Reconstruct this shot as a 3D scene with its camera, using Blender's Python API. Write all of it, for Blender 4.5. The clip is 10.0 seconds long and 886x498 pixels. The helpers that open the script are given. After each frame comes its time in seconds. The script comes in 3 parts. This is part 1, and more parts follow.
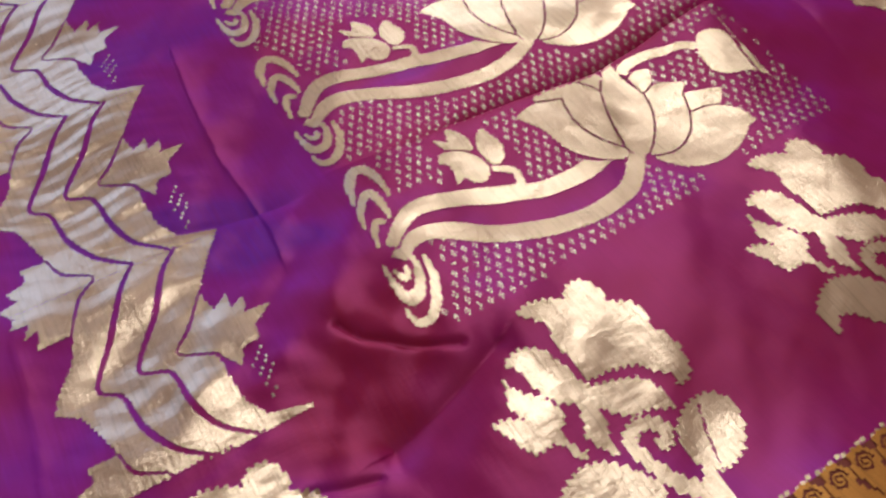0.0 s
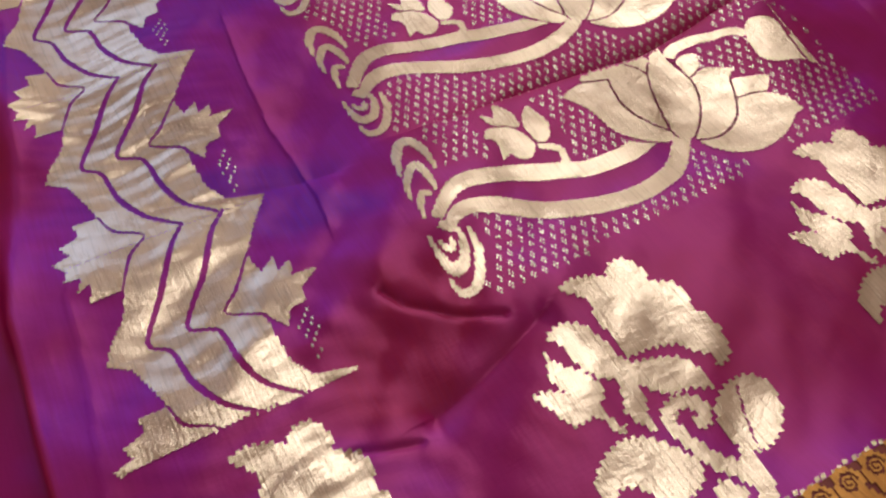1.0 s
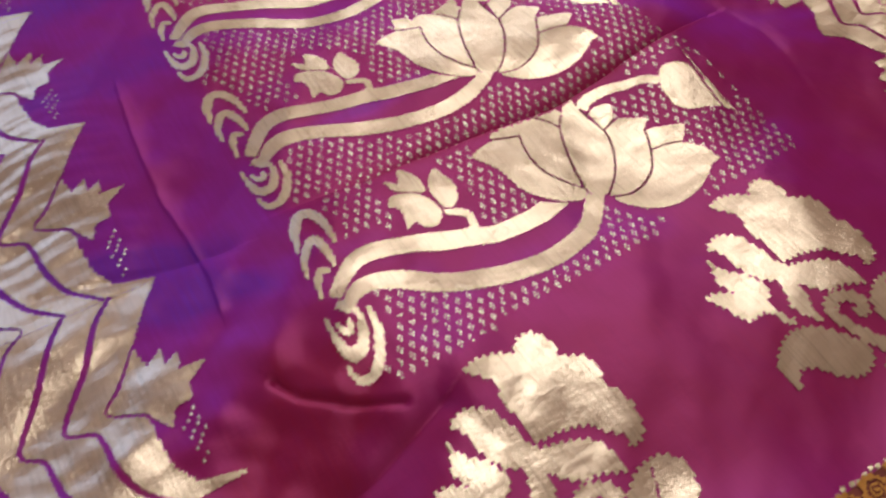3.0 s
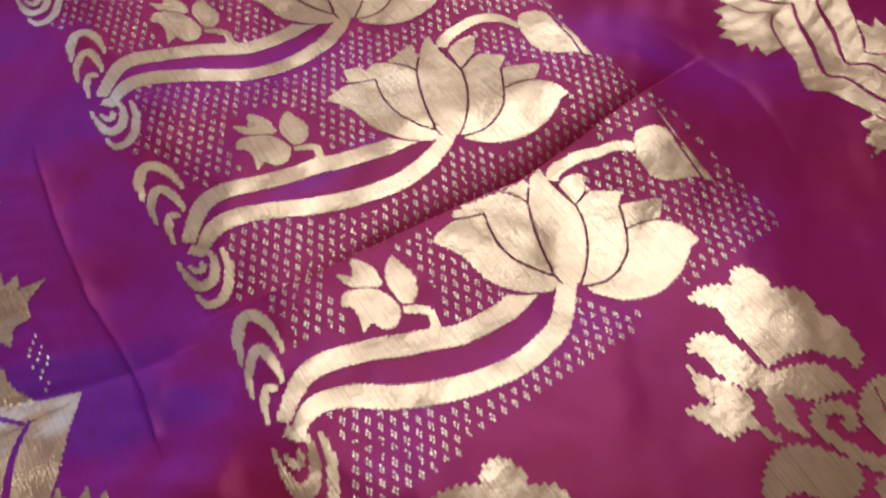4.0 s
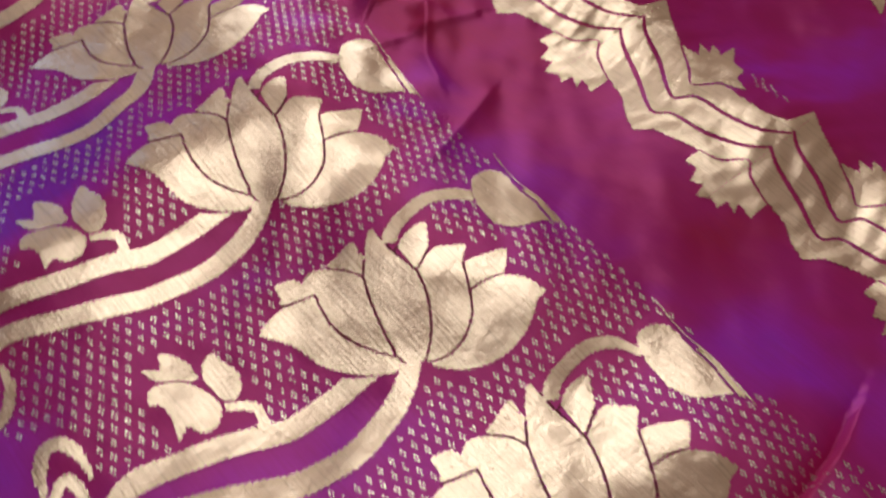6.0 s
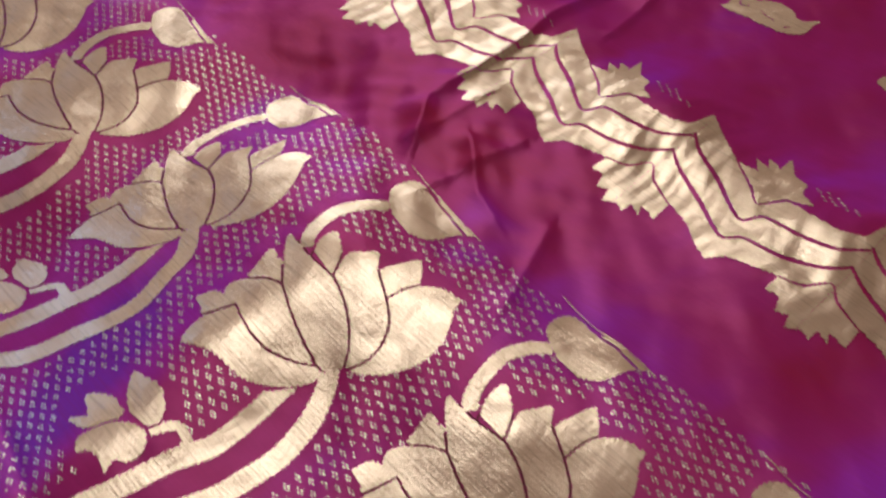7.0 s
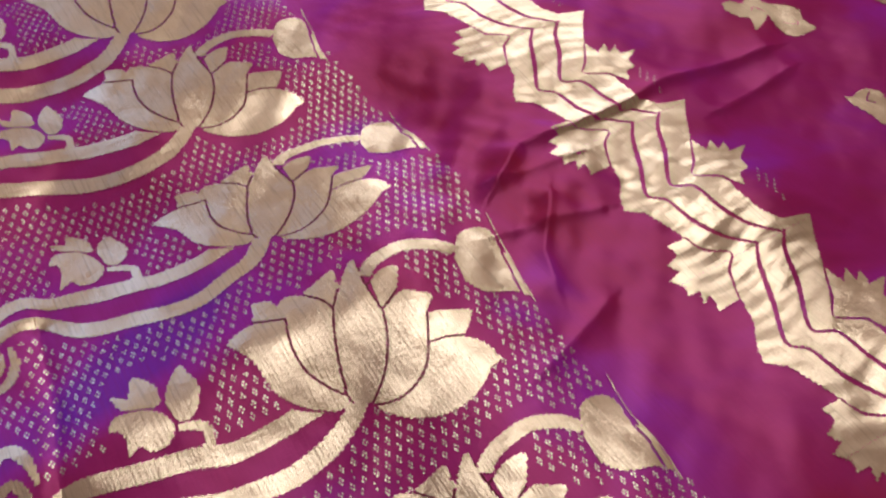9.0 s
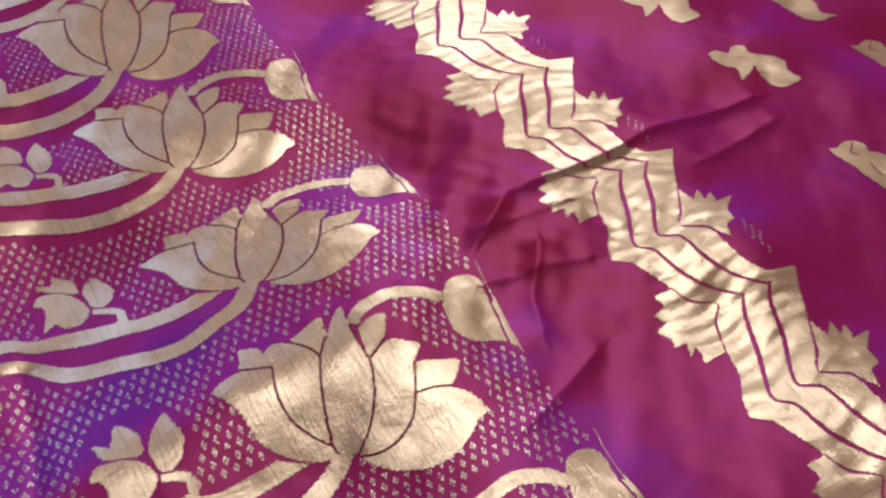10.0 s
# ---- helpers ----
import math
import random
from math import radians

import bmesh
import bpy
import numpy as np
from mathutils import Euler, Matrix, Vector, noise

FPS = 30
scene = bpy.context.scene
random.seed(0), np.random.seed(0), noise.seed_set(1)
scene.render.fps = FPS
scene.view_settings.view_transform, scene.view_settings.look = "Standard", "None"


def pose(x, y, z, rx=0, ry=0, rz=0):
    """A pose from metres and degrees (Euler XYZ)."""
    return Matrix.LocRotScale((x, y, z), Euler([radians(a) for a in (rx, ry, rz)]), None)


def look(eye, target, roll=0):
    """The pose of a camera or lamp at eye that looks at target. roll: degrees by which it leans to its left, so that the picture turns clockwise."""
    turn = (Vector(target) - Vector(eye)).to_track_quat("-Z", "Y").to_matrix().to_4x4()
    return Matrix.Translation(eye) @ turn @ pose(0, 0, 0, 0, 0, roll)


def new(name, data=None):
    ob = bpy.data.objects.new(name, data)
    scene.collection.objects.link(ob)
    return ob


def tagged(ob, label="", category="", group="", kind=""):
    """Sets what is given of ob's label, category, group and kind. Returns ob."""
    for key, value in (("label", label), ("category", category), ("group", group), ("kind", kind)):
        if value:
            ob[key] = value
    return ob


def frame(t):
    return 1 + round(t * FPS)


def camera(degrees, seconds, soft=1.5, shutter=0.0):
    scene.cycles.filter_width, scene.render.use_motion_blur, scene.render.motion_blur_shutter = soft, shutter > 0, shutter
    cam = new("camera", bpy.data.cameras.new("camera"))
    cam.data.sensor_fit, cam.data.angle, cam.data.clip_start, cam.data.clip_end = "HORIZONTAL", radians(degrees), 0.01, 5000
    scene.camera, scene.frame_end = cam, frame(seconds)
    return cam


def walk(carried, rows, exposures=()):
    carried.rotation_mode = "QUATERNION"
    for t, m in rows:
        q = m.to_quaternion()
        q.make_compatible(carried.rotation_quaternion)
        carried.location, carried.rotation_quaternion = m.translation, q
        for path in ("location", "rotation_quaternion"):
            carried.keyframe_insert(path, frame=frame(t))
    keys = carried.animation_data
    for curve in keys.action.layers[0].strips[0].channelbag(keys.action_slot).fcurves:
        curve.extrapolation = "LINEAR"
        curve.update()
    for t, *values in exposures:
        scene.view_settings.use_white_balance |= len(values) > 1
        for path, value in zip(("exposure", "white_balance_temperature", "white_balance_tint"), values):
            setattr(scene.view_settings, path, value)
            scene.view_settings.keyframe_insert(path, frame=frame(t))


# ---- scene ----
cam = camera(57.7, 10.0, soft=2.5, shutter=0.5)
PATH = [
    (0, (-0.1657, -0.2098, 0.2169), (-0.1041, -0.1056, 0.0576), -1.2),
    (0.5, (-0.1744, -0.2044, 0.2173), (-0.1177, -0.1011, 0.0557), -1.1),
    (1, (-0.1767, -0.2097, 0.217), (-0.12, -0.1061, 0.0556), -0.2),
    (1.5, (-0.1827, -0.208, 0.2193), (-0.1283, -0.1021, 0.0585), -0.8),
    (2, (-0.1761, -0.2157, 0.2127), (-0.1211, -0.1137, 0.0497), -0.7),
    (2.5, (-0.1668, -0.21, 0.2172), (-0.1086, -0.105, 0.0572), -0.5),
    (2.7, (-0.1571, -0.2089, 0.2162), (-0.0963, -0.1008, 0.0593), -1.3),
    (3.8, (-0.1174, -0.1647, 0.2239), (-0.0508, -0.0759, 0.0575), 3.2),
    (4, (-0.1134, -0.1576, 0.2255), (-0.0475, -0.0667, 0.06), 2.4),
    (4.5, (-0.1048, -0.1316, 0.2242), (-0.0349, -0.0439, 0.0586), 3.3),
    (5, (-0.0997, -0.0826, 0.218), (-0.0227, 0.0016, 0.0538), 6.2),
    (5.5, (-0.0892, -0.0381, 0.2196), (-0.0114, 0.045, 0.0551), 5.6),
    (6, (-0.0728, 0.0024, 0.2256), (0.0114, 0.0825, 0.0629), 5.6),
    (6.2, (-0.0715, 0.0082, 0.2265), (0.0146, 0.0914, 0.0663), 4.0),
    (7.3, (-0.0648, 0.0538, 0.2319), (0.0305, 0.1437, 0.0808), 1.4),
    (7.5, (-0.0602, 0.0546, 0.2346), (0.0319, 0.1468, 0.0828), 1.0),
    (8, (-0.0495, 0.0454, 0.2393), (0.0313, 0.151, 0.0899), 2.0),
    (8.5, (-0.0501, 0.0384, 0.2409), (0.0247, 0.1469, 0.0905), 2.4),
    (9, (-0.0495, 0.0406, 0.2388), (0.0258, 0.1492, 0.0887), 3.1),
    (9.5, (-0.0538, 0.0476, 0.2483), (0.0223, 0.1585, 0.1002), 4.2),
    (10, (-0.0475, 0.0464, 0.2448), (0.0332, 0.1573, 0.0992), 5.0),
]
walk(cam, [(t, look(eye, target, roll)) for t, eye, target, roll in PATH],
     [(0, 0.0), (2.7, 0.0), (4.0, -0.10), (6.2, -0.15), (7.5, -0.06), (10, -0.04)])
WIN_X, WIN_Z, WIN_WATTS = 2.0, 1.30, 22.0
COOL_FILL_X, COOL_FILL_WATTS = -0.6, 8.0
LAMP_X, LAMP_Y, LAMP_WATTS = 1.0, 0.95, 21.0
SILK_GLOSS = 0.15

# ---- light: one window, an added cool fill, an added warm overhead light, faint sky ----
world = bpy.data.worlds.new("world")
scene.world = world
world.use_nodes = True
wn = world.node_tree
sky = wn.nodes.new("ShaderNodeTexSky")
sky.sky_type, sky.sun_disc = "NISHITA", False
sky.sun_elevation, sky.sun_rotation = radians(40), radians(200)
wn.links.new(sky.outputs[0], wn.nodes["Background"].inputs[0])
wn.nodes["Background"].inputs[1].default_value = 0.1


def area_lamp(name, m, sx, sy, watts, colour):
    d = bpy.data.lights.new(name, "AREA")
    d.shape, d.size, d.size_y, d.energy, d.color = "RECTANGLE", sx, sy, watts, colour
    ob = new(name, d)
    ob.matrix_world = m
    return ob


area_lamp("window_daylight", look((WIN_X, 2.58, WIN_Z), (0, 0, 0.3)), 1.5, 1.1, WIN_WATTS, (1.0, 0.94, 0.84))
# invented cool fill from the left for the violet sheen; no such window is known
area_lamp("added_cool_fill", look((COOL_FILL_X, 2.58, WIN_Z), (COOL_FILL_X, 0, 0.3)), 1.2, 1.3, COOL_FILL_WATTS, (0.58, 0.70, 1.0))
# unseen overhead light, added and placed to give the gold its bright reflections
area_lamp("added_overhead_light", look((LAMP_X, LAMP_Y, 2.40), (LAMP_X, LAMP_Y, 0)), 1.5, 0.9, LAMP_WATTS, (1.0, 0.93, 0.83))


# ---- materials ----
def material(name):
    m = bpy.data.materials.new(name)
    m.use_nodes = True
    t = m.node_tree
    return m, t, t.nodes["Principled BSDF"]


def node(t, kind, **values):
    n = t.nodes.new(kind)
    for k, v in values.items():
        n.inputs[k.replace("_", " ")].default_value = v
    return n


def coords(t, scale=(1, 1, 1), rot=0.0):
    c = t.nodes.new("ShaderNodeTexCoord")
    m = t.nodes.new("ShaderNodeMapping")
    m.inputs["Scale"].default_value = scale
    m.inputs["Rotation"].default_value = (0, 0, rot)
    t.links.new(c.outputs["Object"], m.inputs["Vector"])
    return m.outputs[0]


def noise_tex(t, vec, scale, detail=4.0, rough=0.6):
    n = node(t, "ShaderNodeTexNoise", Scale=scale, Detail=detail, Roughness=rough)
    t.links.new(vec, n.inputs["Vector"])
    return n.outputs["Fac"]


def ramp(t, fac, *stops):
    r = t.nodes.new("ShaderNodeValToRGB")
    e = r.color_ramp.elements
    while len(e) < len(stops):
        e.new(0.5)
    for el, (p, c) in zip(e, stops):
        el.position, el.color = p, (*c, 1)
    t.links.new(fac, r.inputs[0])
    return r.outputs[0]


def bump(t, height, strength, distance, normal=None):
    b = node(t, "ShaderNodeBump", Strength=strength, Distance=distance)
    t.links.new(height, b.inputs["Height"])
    if normal is not None:
        t.links.new(normal, b.inputs["Normal"])
    return b.outputs[0]


def thread_tangent(t, x, y):
    v = t.nodes.new("ShaderNodeCombineXYZ")
    v.inputs[0].default_value, v.inputs[1].default_value = x, y
    return v.outputs[0]


def silk_material(name, blue, violet, plum, crimson, weft):
    """Shot silk of blue warp and crimson weft; its shifting sheen is painted into the base colour."""
    m, t, p = material(name)
    att = t.nodes.new("ShaderNodeAttribute")
    att.attribute_name = "sheen_tone"
    big = noise_tex(t, coords(t, (1, 1.5, 1), 0.6), 16, 3, 0.55)
    streak = noise_tex(t, coords(t, (900, 45, 45)), 1.0, 3)
    fine = noise_tex(t, coords(t, (60, 1400, 60)), 1.0, 2)
    drift = node(t, "ShaderNodeMapRange", From_Min=0.3, From_Max=0.7, To_Min=-0.22, To_Max=0.22)
    t.links.new(big, drift.inputs["Value"])
    add = t.nodes.new("ShaderNodeMath")
    t.links.new(att.outputs["Fac"], add.inputs[0])
    t.links.new(drift.outputs[0], add.inputs[1])
    fac = node(t, "ShaderNodeMapRange", From_Min=-1.0, From_Max=1.0)
    t.links.new(add.outputs[0], fac.inputs["Value"])
    # base colour stands in for the sheen that changes with slope and light
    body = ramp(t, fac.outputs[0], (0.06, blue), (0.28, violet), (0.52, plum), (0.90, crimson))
    mixs = node(t, "ShaderNodeMixRGB", Color2=(*[k * 0.7 for k in plum], 1))
    t.links.new(ramp(t, streak, (0.35, (0, 0, 0)), (0.8, (0.35, 0.35, 0.35))), mixs.inputs[0])
    t.links.new(body, mixs.inputs[1])
    n = bump(t, streak, 0.1, 0.0004)
    n = bump(t, fine, 0.16, 0.0003, n)
    n = bump(t, noise_tex(t, coords(t), 60, 4, 0.5), 0.13, 0.003, n)
    n = bump(t, noise_tex(t, coords(t, (1, 1.6, 1), 0.5), 22, 3, 0.5), 0.10, 0.008, n)
    dif = node(t, "ShaderNodeBsdfDiffuse", Roughness=0.5)
    glo = node(t, "ShaderNodeBsdfAnisotropic", Color=(*weft, 1), Roughness=0.42, Anisotropy=0.5)
    t.links.new(thread_tangent(t, 1.0, -0.15), glo.inputs["Tangent"])
    mix = node(t, "ShaderNodeMixShader", Fac=SILK_GLOSS)
    for s in (dif, glo):
        t.links.new(n, s.inputs["Normal"])
    t.links.new(mixs.outputs[0], dif.inputs["Color"])
    t.links.new(dif.outputs[0], mix.inputs[1])
    t.links.new(glo.outputs[0], mix.inputs[2])
    t.links.new(mix.outputs[0], t.nodes["Material Output"].inputs[0])
    return m


def zari_material(name, low, high, shine, rough, period, gloss=0.5):
    """Flat metallic thread: a tan gilt body under a pale sheen that runs across the threads."""
    m, t, p = material(name)
    v = coords(t, rot=0.1)
    blotch = noise_tex(t, v, 55, 4, 0.55)
    thread = noise_tex(t, coords(t, (1 / period, 40, 40), 0.2), 1.0, 2)
    spark = noise_tex(t, v, 620, 4, 0.7)
    c = ramp(t, blotch, (0.3, low), (0.7, high))
    mixs = node(t, "ShaderNodeMixRGB", Color2=(*[k * 0.55 for k in low], 1))
    t.links.new(ramp(t, thread, (0.34, (0.5, 0.5, 0.5)), (0.46, (0, 0, 0))), mixs.inputs[0])
    t.links.new(c, mixs.inputs[1])
    t.links.new(mixs.outputs[0], p.inputs["Base Color"])
    p.inputs["Metallic"].default_value = 0.35
    p.inputs["Roughness"].default_value = 0.5
    rr = node(t, "ShaderNodeMapRange", To_Min=rough - 0.06, To_Max=rough + 0.08)
    t.links.new(spark, rr.inputs["Value"])
    glo = node(t, "ShaderNodeBsdfAnisotropic", Color=(*shine, 1), Anisotropy=0.6)
    t.links.new(rr.outputs[0], glo.inputs["Roughness"])
    t.links.new(thread_tangent(t, 1.0, -0.15), glo.inputs["Tangent"])
    glint = noise_tex(t, coords(t, (1300, 170, 40), 0.2), 1.0, 2, 0.7)
    n = bump(t, thread, 0.35, 0.0003)
    n = bump(t, glint, 0.22, 0.0004, n)
    n = bump(t, blotch, 0.07, 0.003, n)
    n = bump(t, spark, 0.10, 0.0005, n)
    n = bump(t, noise_tex(t, coords(t, (130, 260, 100), 0.2), 1.0, 3), 0.16, 0.0012, n)
    n = bump(t, noise_tex(t, coords(t, (20, 34, 40), 0.3), 1.0, 2), 0.15, 0.005, n)
    t.links.new(n, p.inputs["Normal"])
    t.links.new(n, glo.inputs["Normal"])
    mix = node(t, "ShaderNodeMixShader", Fac=gloss)
    t.links.new(p.outputs[0], mix.inputs[1])
    t.links.new(glo.outputs[0], mix.inputs[2])
    t.links.new(mix.outputs[0], t.nodes["Material Output"].inputs[0])
    return m


def plain_material(name, low, high, scale, rough, relief=0.0):
    m, t, p = material(name)
    f = noise_tex(t, coords(t), scale, 5)
    t.links.new(ramp(t, f, (0.3, low), (0.7, high)), p.inputs["Base Color"])
    p.inputs["Roughness"].default_value = rough
    if relief:
        t.links.new(bump(t, f, 0.4, relief), p.inputs["Normal"])
    return m


SILK = silk_material("shot_silk", (0.23, 0.030, 0.66), (0.46, 0.030, 0.62), (0.50, 0.022, 0.26), (0.46, 0.013, 0.080), (0.82, 0.19, 0.48))
GOLD = zari_material("gold_zari", (0.66, 0.41, 0.29), (0.75, 0.49, 0.36), (0.97, 0.86, 0.72), 0.15, 0.0007, 0.38)
DOT = zari_material("pale_dot_zari", (0.90, 0.66, 0.62), (0.97, 0.78, 0.74), (0.98, 0.92, 0.88), 0.26, 0.0006, 0.55)
ORANGE = zari_material("orange_zari", (0.50, 0.17, 0.025), (0.66, 0.27, 0.05), (0.75, 0.42, 0.12), 0.45, 0.0009, 0.25)
THREAD = plain_material("maroon_thread", (0.13, 0.006, 0.025), (0.19, 0.010, 0.035), 400, 0.7)
SELVAGE = plain_material("maroon_selvage_silk", (0.20, 0.022, 0.020), (0.28, 0.040, 0.025), 300, 0.6, 0.0003)
WALLPAINT = plain_material("cream_wall_paint", (0.62, 0.56, 0.47), (0.68, 0.62, 0.53), 3, 0.9, 0.002)
FLOORMAT = plain_material("grey_floor_stone", (0.28, 0.26, 0.23), (0.36, 0.33, 0.29), 6, 0.5)
WOOD = plain_material("brown_table_wood", (0.16, 0.08, 0.04), (0.24, 0.13, 0.06), 12, 0.5)
FRAMEWHITE = plain_material("white_window_paint", (0.75, 0.74, 0.7), (0.8, 0.79, 0.76), 5, 0.5)


# ---- mesh helpers ----
def mesh_object(name, verts, faces, mat, parent=None, label="", smooth=False):
    me = bpy.data.meshes.new(name)
    me.from_pydata([tuple(v) for v in verts], [], [tuple(f) for f in faces])
    me.materials.append(mat)
    if smooth:
        me.polygons.foreach_set("use_smooth", [True] * len(me.polygons))
    ob = new(name, me)
    if parent is not None:
        ob.parent = parent
    if label:
        ob["label"] = label
    return ob


def part(name, bm, mat, parent=None, label=""):
    me = bpy.data.meshes.new(name)
    bm.to_mesh(me)
    bm.free()
    me.materials.append(mat)
    ob = new(name, me)
    if parent is not None:
        ob.parent = parent
    if label:
        ob["label"] = label
    return ob


def box(x0, x1, y0, y1, z0, z1, bevel=0.0):
    bm = bmesh.new()
    bmesh.ops.create_cube(bm, size=1.0)
    bmesh.ops.scale(bm, vec=(x1 - x0, y1 - y0, z1 - z0), verts=bm.verts)
    bmesh.ops.translate(bm, vec=((x0 + x1) / 2, (y0 + y1) / 2, (z0 + z1) / 2), verts=bm.verts)
    if bevel:
        bmesh.ops.bevel(bm, geom=bm.edges[:], offset=bevel, segments=2, affect="EDGES")
    return bm


# ---- the lie of the cloth: folds, creases, soft swells ----
rng = np.random.default_rng(7)
WAVES = [(rng.uniform(0, 2 * np.pi), rng.uniform(0.045, 0.16), rng.uniform(0, 6.28)) for _ in range(16)]
RIPPLES = [(rng.uniform(0, 2 * np.pi), rng.uniform(0.010, 0.028), rng.uniform(0, 6.28)) for _ in range(14)]


def along(x, y, pts):
    """Signed distance to a line of points and how far outside its ends."""
    best = np.full(x.shape, 9.0)
    side = np.zeros(x.shape)
    over = np.zeros(x.shape)
    for i, ((ax, ay), (bx, by)) in enumerate(zip(pts, pts[1:])):
        dx, dy = bx - ax, by - ay
        ll = math.hypot(dx, dy)
        u = ((x - ax) * dx + (y - ay) * dy) / ll ** 2
        uc = np.clip(u, 0, 1)
        d = np.hypot(x - ax - uc * dx, y - ay - uc * dy)
        s = ((y - ay) * dx - (x - ax) * dy) / ll
        o = np.zeros(x.shape)
        if i == 0:
            o = np.maximum(o, -u * ll)
        if i == len(pts) - 2:
            o = np.maximum(o, (u - 1) * ll)
        near = d < best
        best = np.where(near, d, best)
        side = np.where(near, s, side)
        over = np.where(near, o, over)
    return np.copysign(best, side), over


def crease(x, y, pts, left, right, amp, fade=0.012):
    """A crest (or groove) along a line, with its own slope on each side."""
    d, over = along(x, y, pts)
    w = np.where(d > 0, left, right)
    return amp * np.exp(-np.sqrt(d * d + 2e-7) / w) * np.exp(-(over / fade) ** 2)


def swell(x, y, cx, cy, sx, sy, turn, amp):
    c, s = math.cos(turn), math.sin(turn)
    u, v = (x - cx) * c + (y - cy) * s, -(x - cx) * s + (y - cy) * c
    return amp * np.exp(-(u / sx) ** 2 - (v / sy) ** 2)


def fold_y(x):
    return np.interp(x, (-0.16, -0.09, -0.06, -0.01, 0.02, 0.055, 0.085, 0.16),
                     (-0.006, -0.0185, -0.0205, -0.0212, -0.0228, -0.0204, -0.0182, -0.004))


def smoothstep(a, b, v):
    u = np.clip((v - a) / (b - a), 0, 1)
    return u * u * (3 - 2 * u)


def lie(x, y):
    x, y = np.asarray(x, float), np.asarray(y, float)
    h = np.zeros(x.shape)
    for a, l, p in WAVES:
        h += 0.0060 * l * np.sin((x * math.cos(a) + y * math.sin(a)) * 2 * np.pi / l + p)
    crushed = 0.38 + 1.0 * np.exp(-((x - 0.125) / 0.06) ** 2 - ((y - 0.235) / 0.07) ** 2) \
        + 0.8 * np.exp(-((x + 0.13) / 0.05) ** 2 - ((y + 0.08) / 0.05) ** 2)
    r = np.zeros(x.shape)
    for a, l, p in RIPPLES:
        r += 0.0055 * l * np.sin((x * math.cos(a) + y * math.sin(a)) * 2 * np.pi / l + p)
    h += r * crushed
    # weft pull along the heavy zigzag borders
    for x0 in (0.180, -0.178):
        near = np.exp(-((x - x0) / 0.040) ** 4)
        drift = 2.2 * np.sin(y * 31 + x0 * 9) + 40 * (x - x0) + 1.5 * np.sin(x * 90)
        h += near * (0.00014 * np.sin(y * 2 * np.pi / 0.0205 + drift) + 0.00010 * np.sin(y * 2 * np.pi / 0.0083 + 2.3 * drift))
    # long swells
    h += swell(x, y, -0.140, -0.072, 0.050, 0.026, 0.35, 0.0080)
    h += swell(x, y, 0.000, 0.207, 0.100, 0.025, 0.06, 0.0080)
    h += swell(x, y, 0.000, 0.292, 0.120, 0.030, 0.06, -0.0068)
    h += swell(x, y, 0.175, 0.300, 0.05, 0.035, 0.3, 0.0030)
    h += swell(x, y, 0.05, 0.40, 0.15, 0.03, 0.2, -0.0040)
    # the long fold at the cloth's turned side
    g = x - np.interp(y, (-0.2, -0.035, 0.003, 0.042, 0.12), (-0.2345, -0.2318, -0.2240, -0.2165, -0.206))
    roll = np.interp(y, (-0.040, -0.020, 0.01), (0.004, 0.010, 0.024))
    drop = np.where(g > 0, 0.0035 * np.exp(-g / 0.014), 0.0035 - 0.0150 * smoothstep(0, 1, -g / roll) + 0.0090 * smoothstep(0.03, 0.12, -g))
    h += drop * (1 - 0.6 * smoothstep(0.08, 0.16, y))
    h += swell(x, y, -0.224, 0.015, 0.016, 0.035, 0.1, -0.0050)
    return h


